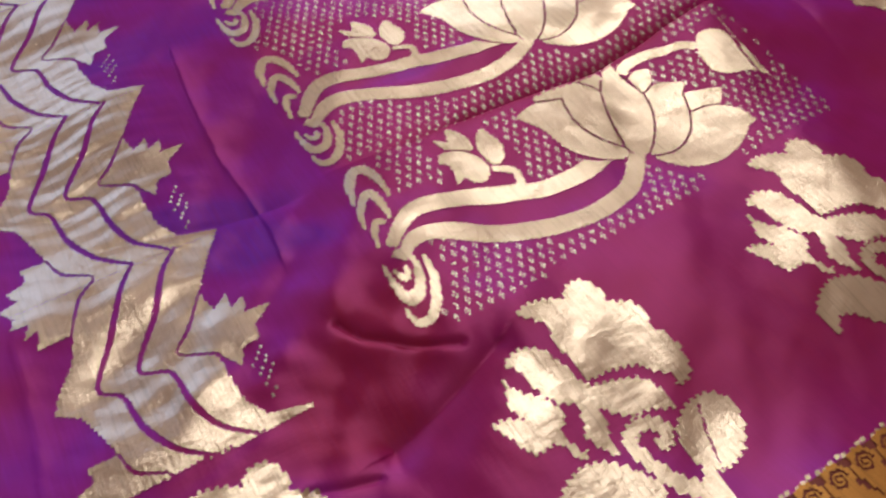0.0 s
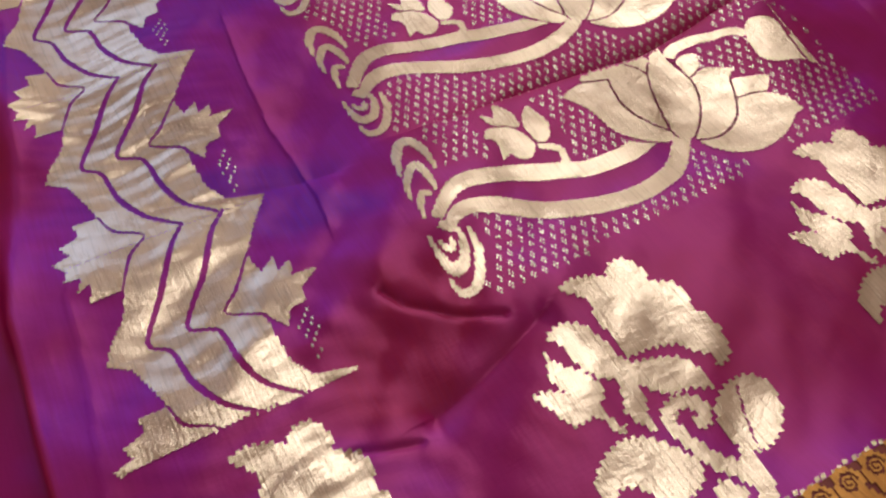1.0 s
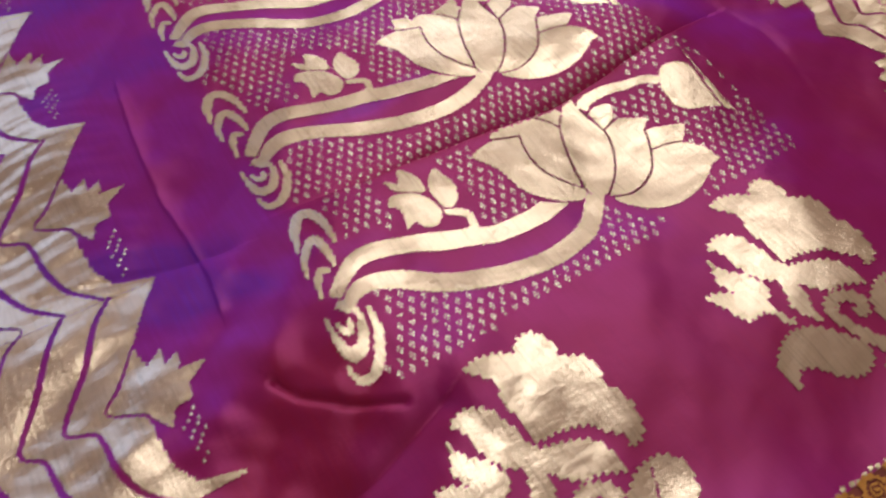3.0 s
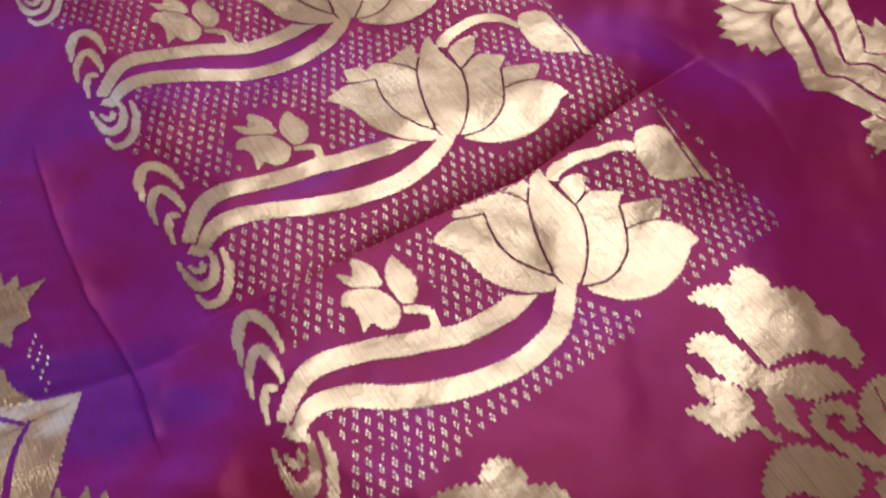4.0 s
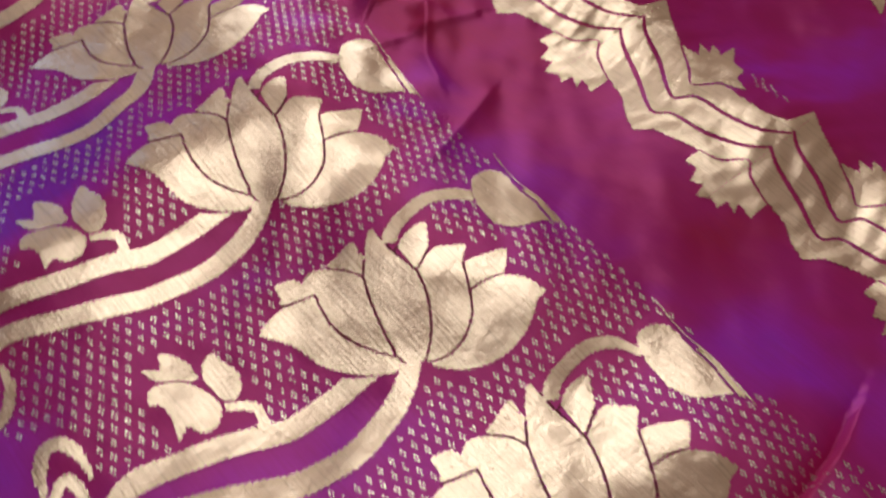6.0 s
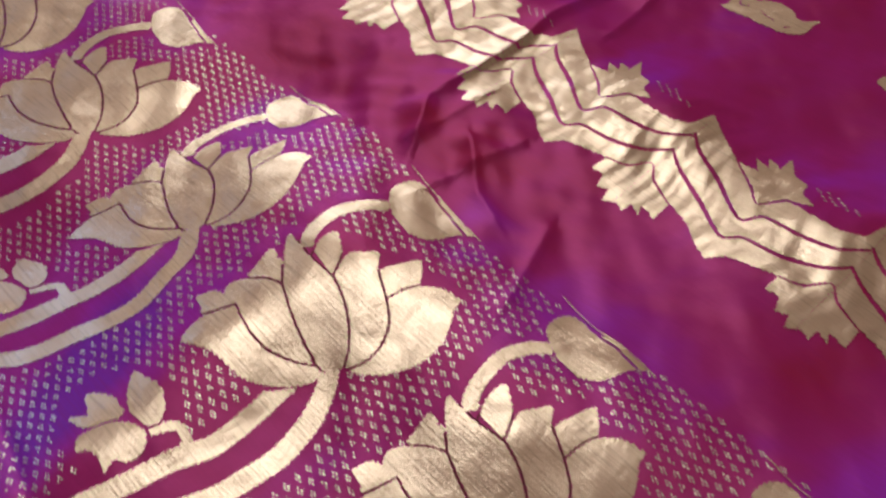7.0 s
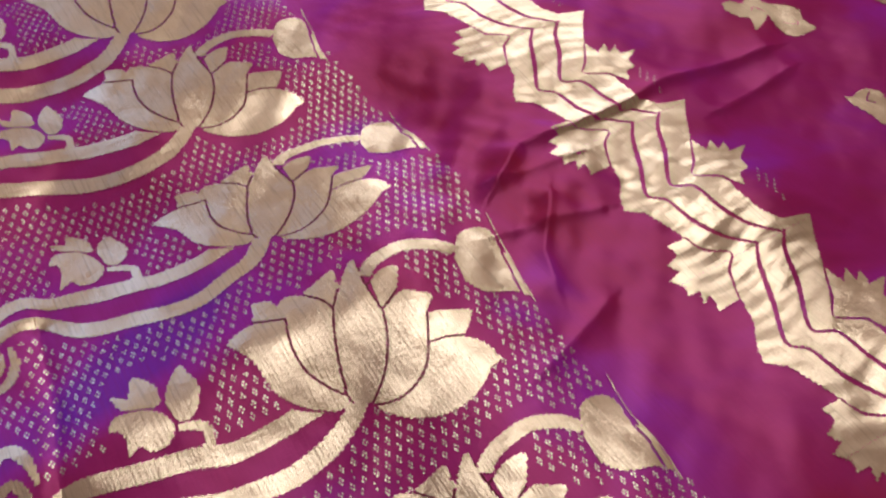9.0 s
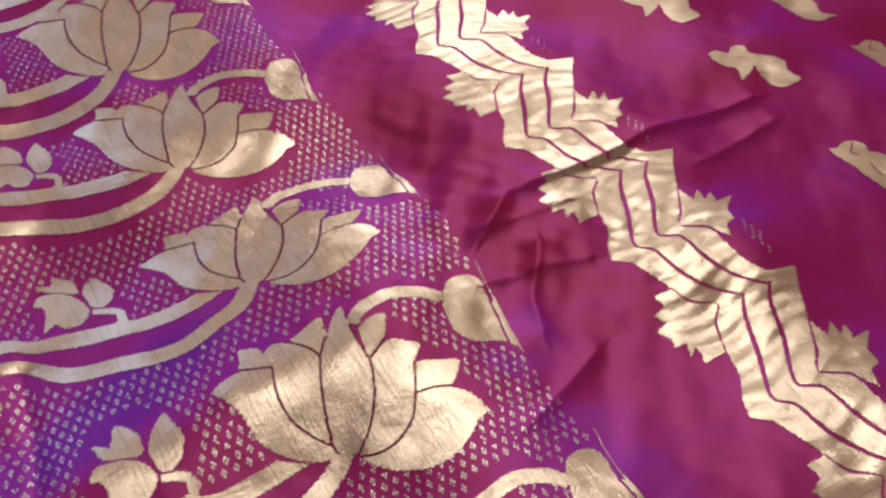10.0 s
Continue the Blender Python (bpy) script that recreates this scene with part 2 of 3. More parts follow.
def creases(x, y):
    """The pleat and the sharp creases."""
    h = np.zeros(x.shape)
    # the pleat that swallows the crown of one lotus
    s = y - fold_y(x)
    f = smoothstep(-0.11, -0.01, x) * (1 - smoothstep(0.085, 0.125, x))
    valley = np.where(s < 0, 0.0012 * np.exp(s / 0.012),
                      0.0012 * np.exp(-s / 0.030) - (0.0030 * np.exp(-s / 0.018) + 0.0065 * np.exp(-s / 0.0045)) * smoothstep(0.0, 0.0011, s))
    h += f * valley
    h += crease(x, y, [(-0.1246, 0.0784), (-0.1286, 0.045), (-0.1304, 0.0122), (-0.1287, -0.0064), (-0.1282, -0.0284), (-0.1303, -0.0431)], 0.0050, 0.0005, 0.0013, 0.006)
    h += crease(x, y, [(-0.1264, -0.0775), (-0.1225, -0.0853), (-0.1117, -0.095), (-0.0968, -0.1035)], 0.0060, 0.0040, 0.0013, 0.006)
    h += crease(x, y, [(-0.1264, -0.0775), (-0.1225, -0.0853), (-0.1117, -0.095), (-0.0968, -0.1035)], 0.0011, 0.0011, -0.0034, 0.005)
    h += crease(x, y, [(-0.1571, -0.1200), (-0.1484, -0.1237), (-0.1385, -0.1262)], 0.0060, 0.0030, 0.0012, 0.006)
    h += crease(x, y, [(-0.1571, -0.1200), (-0.1484, -0.1237), (-0.1385, -0.1262)], 0.0011, 0.0011, -0.0030, 0.005)
    h += crease(x, y, [(-0.088, -0.1085), (-0.0983, -0.1124), (-0.1151, -0.1175), (-0.1300, -0.1200)], 0.010, 0.0045, -0.0042, 0.007)
    h += crease(x, y, [(0.289, 0.244), (0.219, 0.248), (0.194, 0.2445), (0.131, 0.245), (0.108, 0.230)], 0.0022, 0.011, 0.0042)
    h += crease(x, y, [(0.286, 0.226), (0.231, 0.2195)], 0.002, 0.008, 0.0028)
    h += crease(x, y, [(0.112, 0.160), (0.089, 0.152), (0.072, 0.146)], 0.002, 0.006, 0.0024)
    h += crease(x, y, [(0.125, 0.215), (0.105, 0.192), (0.10, 0.178)], 0.003, 0.006, 0.0026)
    h += crease(x, y, [(-0.18, -0.005), (-0.15, -0.012), (-0.118, -0.020)], 0.006, 0.004, -0.0022)
    h += crease(x, y, [(-0.075, 0.255), (-0.078, 0.215), (-0.085, 0.18)], 0.006, 0.004, -0.003)
    h += crease(x, y, [(0.098, 0.206), (0.118, 0.203), (0.138, 0.198)], 0.008, 0.0018, 0.0022)
    h += crease(x, y, [(0.108, 0.232), (0.148, 0.229)], 0.007, 0.0020, 0.0020)
    h += crease(x, y, [(0.118, -0.006), (0.121, -0.033), (0.115, -0.060)], 0.004, 0.012, -0.0009)
    h += crease(x, y, [(-0.2153, -0.033), (-0.2172, -0.0685), (-0.2219, -0.1103)], 0.007, 0.0008, 0.0009, 0.015)
    return h


def height(x, y):
    x, y = np.asarray(x, float), np.asarray(y, float)
    return lie(x, y) + creases(x, y)


# patches of sheen painted by hand: crimson above 0, blue violet below 0
SHEEN_PATCHES = [(-0.130, -0.036, 0.024, 0.012, -0.35, -0.85), (-0.160, -0.006, 0.030, 0.007, -0.25, -0.6), (-0.118, -0.088, 0.030, 0.016, 0.7, 0.9),
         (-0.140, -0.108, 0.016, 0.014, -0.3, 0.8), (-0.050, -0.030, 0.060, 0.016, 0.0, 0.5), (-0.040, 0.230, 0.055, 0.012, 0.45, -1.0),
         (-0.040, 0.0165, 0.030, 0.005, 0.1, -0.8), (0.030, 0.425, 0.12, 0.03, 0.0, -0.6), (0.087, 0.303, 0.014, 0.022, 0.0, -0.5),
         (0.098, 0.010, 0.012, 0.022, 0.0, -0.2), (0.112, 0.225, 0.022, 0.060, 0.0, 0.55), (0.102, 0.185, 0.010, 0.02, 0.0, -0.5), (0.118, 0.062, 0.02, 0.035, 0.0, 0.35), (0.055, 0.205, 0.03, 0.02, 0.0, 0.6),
         # deep crimson painted in for the shaded dip by the side fold
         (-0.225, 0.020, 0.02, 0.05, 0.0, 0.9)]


def sheen_tone(x, y):
    """Sheen painted as colour: crimson on slopes turned south, blue violet on slopes turned north."""
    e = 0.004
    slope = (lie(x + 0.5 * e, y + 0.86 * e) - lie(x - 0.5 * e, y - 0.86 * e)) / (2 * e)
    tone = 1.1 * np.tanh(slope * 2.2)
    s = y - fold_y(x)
    # crimson painted along the pleat for its shaded, south-facing slope
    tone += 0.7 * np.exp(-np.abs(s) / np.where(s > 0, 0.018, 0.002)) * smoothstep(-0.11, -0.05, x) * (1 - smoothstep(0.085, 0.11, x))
    for cx, cy, sx, sy, turn, amount in SHEEN_PATCHES:
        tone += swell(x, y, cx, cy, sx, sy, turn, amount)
    # the violet sheen of the left side and the redder right, painted by position
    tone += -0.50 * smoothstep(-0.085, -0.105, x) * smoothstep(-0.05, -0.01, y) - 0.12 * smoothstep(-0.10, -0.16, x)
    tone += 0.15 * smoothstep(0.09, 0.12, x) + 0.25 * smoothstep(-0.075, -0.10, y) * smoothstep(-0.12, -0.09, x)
    return tone


# ---- drawing the woven figures (all in millimetres within a figure) ----
def outline(text):
    return [tuple(float(v) for v in p.split(",")) for p in text.split()]


def spline(pts, closed=True, n=4, pull=0.42):
    pts = np.array(pts, float)
    m = len(pts)
    out = []
    for i in range(m if closed else m - 1):
        p1, p2 = pts[i], pts[(i + 1) % m]
        p0 = pts[(i - 1) % m] if closed or i > 0 else p1
        p3 = pts[(i + 2) % m] if closed or i < m - 2 else p2
        t1, t2 = pull * (p2 - p0), pull * (p3 - p1)
        for k in range(n):
            u = k / n
            out.append((2 * u ** 3 - 3 * u ** 2 + 1) * p1 + (u ** 3 - 2 * u ** 2 + u) * t1 + (-2 * u ** 3 + 3 * u ** 2) * p2 + (u ** 3 - u ** 2) * t2)
    if not closed:
        out.append(pts[-1])
    return np.array(out)


def stroke(pts, widths, n=6):
    """A band along a line; widths: one at each end and between."""
    c = spline(pts, False, n)
    d = np.gradient(c, axis=0)
    d /= np.linalg.norm(d, axis=1)[:, None] + 1e-9
    w = np.interp(np.linspace(0, 1, len(c)), np.linspace(0, 1, len(widths)), widths)[:, None] / 2
    nrm = np.stack([-d[:, 1], d[:, 0]], 1)
    return np.concatenate([c + nrm * w, (c - nrm * w)[::-1]])


def inside(x, y, poly):
    r = np.zeros(x.shape, bool)
    px, py = poly[:, 0], poly[:, 1]
    qx, qy = np.roll(px, 1), np.roll(py, 1)
    for a, b, c, d in zip(px, py, qx, qy):
        if b == d:
            continue
        r ^= ((b > y) != (d > y)) & (x < (c - a) * (y - b) / (d - b) + a)
    return r


def weave(polys, cuts=(), pitch=0.5, lean=0.2, group=2, lift=0.28, step=0.25, tooth=0.3):
    """Fills outlines with weft floats side by side: strips along the lean direction with stepped ends.
    Returns points (x, y, lift) in mm and faces."""
    allp = np.concatenate(polys)
    sx = allp[:, 0] - lean * allp[:, 1]
    cols = np.arange(math.floor(sx.min() / pitch) - 1, math.ceil(sx.max() / pitch) + 2)
    ys = np.arange(allp[:, 1].min() - 0.5, allp[:, 1].max() + 0.5, step)
    gc = (np.floor(cols / group) + 0.5) * group * pitch
    X = gc[:, None] + lean * ys[None, :]
    Y = np.broadcast_to(ys[None, :], X.shape)
    m = np.zeros(X.shape, bool)
    for p in polys:
        m |= inside(X, Y, p)
    XC = ((cols + 0.5) * pitch)[:, None] + lean * ys[None, :]
    for p in cuts:
        m &= ~inside(XC, Y, p)
    V, F = [], []
    jit = np.random.default_rng(len(allp))
    for ci, c in enumerate(cols):
        row = np.concatenate([[False], m[ci], [False]])
        starts = np.flatnonzero(~row[:-1] & row[1:])
        ends = np.flatnonzero(row[:-1] & ~row[1:])
        for a, b in zip(starts, ends):
            t0 = tooth * (0.5 if (c // group) % 2 else -0.5)
            y0, y1 = ys[a] - step / 2 + t0 + jit.uniform(-0.1, 0.1), ys[b - 1] + step / 2 + t0 + jit.uniform(-0.1, 0.1)
            if y1 - y0 < 0.3:
                continue
            k = max(1, int(round((y1 - y0) / 1.7)))
            base = len(V)
            for yy in np.linspace(y0, y1, k + 1):
                for u, lf in ((0.0, lift - 0.018), (0.5, lift), (1.0, lift - 0.018)):
                    V.append(((c + u) * pitch + lean * yy, yy, lf))
            for i in range(k):
                o = base + 3 * i
                F.append((o, o + 1, o + 4, o + 3))
                F.append((o + 1, o + 2, o + 5, o + 4))
    return np.array(V).reshape(-1, 3), F


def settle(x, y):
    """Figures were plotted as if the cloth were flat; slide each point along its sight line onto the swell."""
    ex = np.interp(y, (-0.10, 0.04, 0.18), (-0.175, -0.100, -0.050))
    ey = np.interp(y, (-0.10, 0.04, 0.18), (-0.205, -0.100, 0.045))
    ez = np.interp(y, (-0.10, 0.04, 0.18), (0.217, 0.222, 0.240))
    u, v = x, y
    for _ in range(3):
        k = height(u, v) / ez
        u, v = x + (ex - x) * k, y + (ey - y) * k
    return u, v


def lay(name, woven, ox, oy, mat, parent, label="", keep=None, warp=None):
    """Lays a woven figure on the cloth at (ox, oy) metres."""
    V, F = woven
    if len(V) == 0:
        return None
    x, y = (V[:, 0], V[:, 1]) if warp is None else warp(V[:, 0], V[:, 1])
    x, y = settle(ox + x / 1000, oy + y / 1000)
    if keep is not None:
        ok = keep(x, y)
        F = [f for f in F if all(ok[i] for i in f)]
        if not F:
            return None
    z = height(x, y) + V[:, 2] / 1000
    used = sorted({i for f in F for i in f})
    idx = {v: i for i, v in enumerate(used)}
    return mesh_object(name, np.stack([x, y, z], 1)[used], [[idx[i] for i in f] for f in F], mat, parent, label)


# ---- unseen room added around the cloth: table, floor, walls, ceiling, two window openings ----
X0, X1, Y0, Y1, Z0, Z1 = -2.0, 3.4, -1.9, 2.6, -0.626, 2.45
tagged(part("floor", box(X0, X1, Y0, Y1, Z0 - 0.1, Z0), FLOORMAT), "grey polished stone floor of the room", "floor", kind="structure")
tagged(part("ceiling", box(X0, X1, Y0, Y1, Z1, Z1 + 0.1), WALLPAINT), "plain cream painted ceiling", "ceiling", kind="structure")
tagged(part("wall_south", box(X0, X1, Y0 - 0.12, Y0, Z0, Z1), WALLPAINT), "plain cream painted wall", "wall", kind="structure")
tagged(part("wall_west", box(X0 - 0.12, X0, Y0, Y1, Z0, Z1), WALLPAINT), "plain cream painted wall", "wall", kind="structure")
tagged(part("wall_east", box(X1, X1 + 0.12, Y0, Y1, Z0, Z1), WALLPAINT), "plain cream painted wall", "wall", kind="structure")
WZ0, WZ1 = WIN_Z - 0.75, WIN_Z + 0.75
# A0 to A1: made-up opening at the cool fill; B0 to B1: the main window
A0, A1, B0, B1 = COOL_FILL_X - 0.65, COOL_FILL_X + 0.65, WIN_X - 0.85, WIN_X + 0.85
bm = bmesh.new()
for a, b, c, d in ((X0, A0, Z0, Z1), (A1, B0, Z0, Z1), (B1, X1, Z0, Z1), (A0, A1, Z0, WZ0), (A0, A1, WZ1, Z1), (B0, B1, Z0, WZ0), (B0, B1, WZ1, Z1)):
    piece = box(a, b, Y1, Y1 + 0.12, c, d)
    tmp = bpy.data.meshes.new("tmp")
    piece.to_mesh(tmp)
    piece.free()
    bm.from_mesh(tmp)
    bpy.data.meshes.remove(tmp)
tagged(part("wall_north", bm, WALLPAINT), "plain cream painted wall with two window openings", "wall", kind="structure")

table = tagged(new("table"), "low brown wooden table under the spread saree", "table")
table.location = (0.15, 0.2, Z0)
part("tabletop", box(-0.85, 0.85, -0.85, 0.85, 0.570, 0.602, 0.006), WOOD, table)
for sx in (-0.75, 0.75):
    for sy in (-0.75, 0.75):
        part("leg", box(sx - 0.035, sx + 0.035, sy - 0.035, sy + 0.035, 0.0, 0.572, 0.004), WOOD, table)

# ---- the saree ----
saree = tagged(new("saree"), "purple shot-silk saree with woven gold lotus figures, spread on a table", "saree")


def axis(lo, a, b, hi, fine, coarse):
    return np.concatenate([np.arange(lo, a, coarse), np.arange(a, b, fine), np.arange(b, hi + coarse, coarse)])


gx = axis(-0.62, -0.26, 0.34, 0.92, 0.00115, 0.006)
gx = np.unique(np.round(np.concatenate([gx, np.arange(-0.134, -0.124, 0.0005)]), 5))
gy = axis(-0.50, -0.20, 0.42, 1.00, 0.00115, 0.006)
gy = np.unique(np.round(np.concatenate([gy, np.arange(-0.026, -0.015, 0.0004), np.arange(-0.128, -0.076, 0.0006)]), 5))
GX, GY = np.meshgrid(gx, gy)
GZ = height(GX, GY)
nx, ny = len(gx), len(gy)
me = bpy.data.meshes.new("cloth")
ii = np.arange(nx * ny).reshape(ny, nx)
quads = np.stack([ii[:-1, :-1], ii[:-1, 1:], ii[1:, 1:], ii[1:, :-1]], -1).reshape(-1, 4)
me.vertices.add(nx * ny)
me.vertices.foreach_set("co", np.stack([GX, GY, GZ], -1).ravel())
me.loops.add(quads.size)
me.loops.foreach_set("vertex_index", quads.ravel().astype(np.int32))
me.polygons.add(len(quads))
me.polygons.foreach_set("loop_start", np.arange(0, quads.size, 4, dtype=np.int32))
me.polygons.foreach_set("use_smooth", np.ones(len(quads), bool))
me.update(calc_edges=True)
# painted sheen, stored per vertex
shot = me.attributes.new("sheen_tone", "FLOAT", "POINT")
shot.data.foreach_set("value", sheen_tone(GX, GY).ravel().astype(np.float32))
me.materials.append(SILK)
cloth = new("cloth", me)
cloth.parent = saree
cloth["label"] = "plum and violet shot silk ground, softly creased"

# lotus: origin at the tip of its broad right petal
PETALS = [
    ("-81.3,52.4 -74.7,55.4 -67.7,55.8 -58.3,52.6 -61.3,42.1 -61,30.2 -57.3,20.4 -52.8,13.3 -53.3,11.4 -57.4,9.5 -63.8,13.3 -69.2,19.3 -73.6,27.5 -75.5,39.9 -78.1,46.1"),
    ("-67.1,65.1 -60.1,63.4 -58.2,57.7 -58.2,52.8 -65.8,55.2 -69.5,56.8 -67.5,61"),
    ("-57.7,60.3 -52.9,62.2 -47.3,59.5 -42.8,54.6 -40.4,49.1 -45.5,38.4 -49.5,27.3 -53,14.1 -57.3,20.4 -61,30.2 -61.3,42.1 -58.2,52.8"),
    ("-32.6,65.8 -42.3,62.7 -47.6,60.3 -42.5,55 -40.4,49.1 -34.7,55.3 -33.4,60.7"),
    ("-23.4,66.7 -30.4,60.6 -34.7,55.3 -41.3,47.3 -46.6,36.3 -50,25 -53.1,13 -52.6,10.7 -46.8,6.8 -41.6,11.2 -36.3,17 -30,26.7 -25.5,38.2 -24.7,46.5 -24.9,57.4"),
    ("-10.3,54.4 -15.7,56.2 -22.4,52.9 -24,45.6 -24.8,39.3 -20.8,41.4 -15.9,44.5"),
    ("-25.5,38.2 -14.5,43.1 -9.4,39.3 -5.6,35.6 -11.3,30 -17.2,19.3 -23.9,9.7 -32.2,4.4 -39.6,3.1 -45.8,5.5 -46.8,6.8 -41.6,11.2 -36.3,17 -30,26.7"),
    ("3.1,21.7 -2.8,25.7 -11.5,28.7 -17.7,18.1 -10.8,16.9 -5.3,14.2"),
    ("-18.3,17.1 -11.2,16.3 -5.6,13.6 -0.4,6.7 0.4,-1.3 -4.2,-2.3 -8.7,-5.6 -17.1,-9.5 -27.9,-10.4 -38.4,-6.1 -45.1,1 -46.2,4.8 -39.6,3.1 -31.9,4.2 -23.9,9.7"),
]
VEINS = ["-58.3,52.8 -61.3,42.1 -61,30.2 -57.3,20.4 -52.8,13.3", "-40.4,49.1 -45.5,38.4 -49.5,27.3 -53,14.1 -52.6,10",
         "-34.7,56 -40.4,49.1", "-47.6,60.3 -42.5,55 -40.4,49.1", "-70,57 -65.8,55.2 -58.2,52.8",
         "-23.4,62 -24.9,50 -25.5,38.2 -30,26.7 -36.3,17 -41.6,11.2 -46.8,6.8", "-24.8,39.3 -20.8,41.4 -15.9,44.5", "-24.9,52 -22,53.5",
         "-11.3,30 -17.2,19.3 -23.9,9.7 -32.2,4.4 -39.6,3.1 -46.2,4.8", "-17.7,17.6 -10.8,16.6 -5.3,14"]
vein_cuts = [stroke(outline(v), (0.9, 1.1, 0.9)) for v in VEINS]
vein_w = weave([stroke(outline(v), (0.5, 0.7, 0.5)) for v in VEINS], pitch=0.35, group=1, lift=0.24, tooth=0.2)
petal_w = [weave([spline(outline(p))], vein_cuts) for p in PETALS]
STEM_2 = stroke(outline("-46.5,15 -50.5,10 -55.5,5 -62,-0.2 -68.8,-3.3 -81.5,-5.7 -93.4,-4.5 -103.8,-1.6 -118.5,6.9 -133.5,14.1 -141.7,16 -148.1,13.9 -154.5,9"),
                (5.5, 7.0, 7.8, 7.8, 7.8, 7.2, 6.0))
STEM_1 = stroke(outline("-63,15.5 -68.5,14.4 -75,13.2 -81.8,13.1 -94,14 -107,19.8 -123.6,25.6 -135.5,28.2 -142.5,27.3 -148.1,23.1 -154.5,15.5"), (8.5, 8.2, 7.8, 7.4, 7.0, 5.0))
stem_w = weave([STEM_2], [stroke(outline("-153,13 -148,18.5 -142,21"), (1.2, 1.6))] + vein_cuts[:2], lean=0.3)
stem1_w = weave([STEM_1], [spline(outline(PETALS[0])), stroke(outline("-70,19.5 -63.8,13.8 -57,10"), (1.3, 1.3)), stroke(outline("-72,26 -66,20 -60,16"), (10, 10))], lean=0.3)
bud_stem_w = weave([stroke(outline("-23.0,56.5 -19.5,60 -13.7,62.4 -3.2,62.8 6.8,57.8 13.5,50.5"), (4.8, 5.6, 5.6, 5.2))])
bud_w = weave([spline(outline("12.6,48.9 19.5,56.8 27.4,56.4 31.3,51.8 30.4,40.4 29.3,31.2 26.4,16.6 22.2,21.1 12.9,26.5 9.3,34.7 10.9,43.3"))],
              [stroke(outline("33.9,55.6 28.7,38 24.2,18.4"), (0.9, 1.1, 0.8))])
flower_w = weave([spline(outline(p)) for p in (
    "-111.1,58.8 -107.4,55 -105.6,50 -106.2,44.5 -109.5,44 -113,46.2 -114.6,50 -113,55", "-119,55 -115.6,52.6 -112.6,48.4 -112.2,45.6 -115,46.4 -118,49.6",
    "-97.6,54 -96,49 -94.6,43.5 -96.5,36.6 -100.6,33 -104.2,35.4 -105.4,42 -102.6,49",
    "-123.2,43 -120.5,46.8 -115.5,46.4 -109.9,43.8 -106,38.2 -105.6,32.4 -109.5,28.2 -114,29.4 -116.5,33 -120.6,31.2 -119.2,36.5 -120.4,41")],
    [stroke(outline("-118,47.6 -112,45.4 -107.5,42 -104.4,35 -104,32"), (0.5, 0.8, 0.9)), stroke(outline("-105.8,48 -105.4,43 -104.6,36"), (0.5, 0.8))], pitch=0.35)
curl_w = weave([stroke(outline("-104.5,32 -101,30.5 -98.5,28.5 -97.2,25.5 -98.3,21.5 -101,18.5"), (2.6, 3.4, 3.2, 3.6))])
loose_w = weave([stroke(outline("35.5,61 33.4,52 30.2,36 27.0,18 25.6,11"), (0.2, 0.4, 0.6, 0.4, 0.2))], pitch=0.3, group=1, lean=0.2, lift=0.5, step=0.15)
ARCS = [("-160.9,37.7 -159.3,45.9 -155.6,52.2 -151,52.2 -147.8,45.8 -146.7,36.5", (0.8, 4.2, 4.4, 4.0, 1.2)),
        ("-160.7,27.2 -159.8,34.3 -155.9,40.1 -152.7,39.5 -150.6,33.2 -150.2,27.7", (0.8, 3.2, 3.8, 3.2, 1.0)),
        ("-158.8,17.1 -157.8,23.9 -155.8,28.2 -152.4,27.1", (0.8, 2.6, 3.0, 1.6)),
        ("-160.8,10 -160.6,1.6 -158.4,-3.5 -153.6,-3.3 -150.3,2.6 -150.2,9", (0.8, 3.0, 3.8, 3.4, 1.4)),
        ("-158.3,6.3 -157.2,2.7 -154.9,1.8 -153.7,5.5", (0.8, 2.4, 2.4, 1.2)),
        ("-161,-5.1 -159.2,-10.8 -154.9,-11.6 -150.3,-8 -146.7,-1 -146.1,6.8", (0.8, 3.4, 3.6, 3.2, 1.4))]
arc_w = [weave([stroke(outline(t), w)], lean=0.2, pitch=0.4, group=2) for t, w in ARCS]

BAND_L, BAND_B = -0.0970, -0.0880


def band_bottom(x):
    return np.interp(x, (-0.22, -0.097, -0.036, 0.081, 0.3), (-0.1010, -0.0978, -0.0945, -0.0885, -0.087))


# marks of a lotus: tips of its petals and bud, its base, the small flower, bends of the two stems (mm)
MARKS = outline("0.4,-1.3 -81.3,52.4 26.4,16.6 -53.2,13.9 -23.4,66.7 -121.5,47.5 -152,7.2 -140,15.8 -138,28.3 -125,10.2 -157,-13.5 -153.5,54.3 -3,62.6 13,49.5 27.4,56.4 -68.8,-3.3 -93.4,-4.5 -118.5,6.9 -94,14 -123.6,25.6")
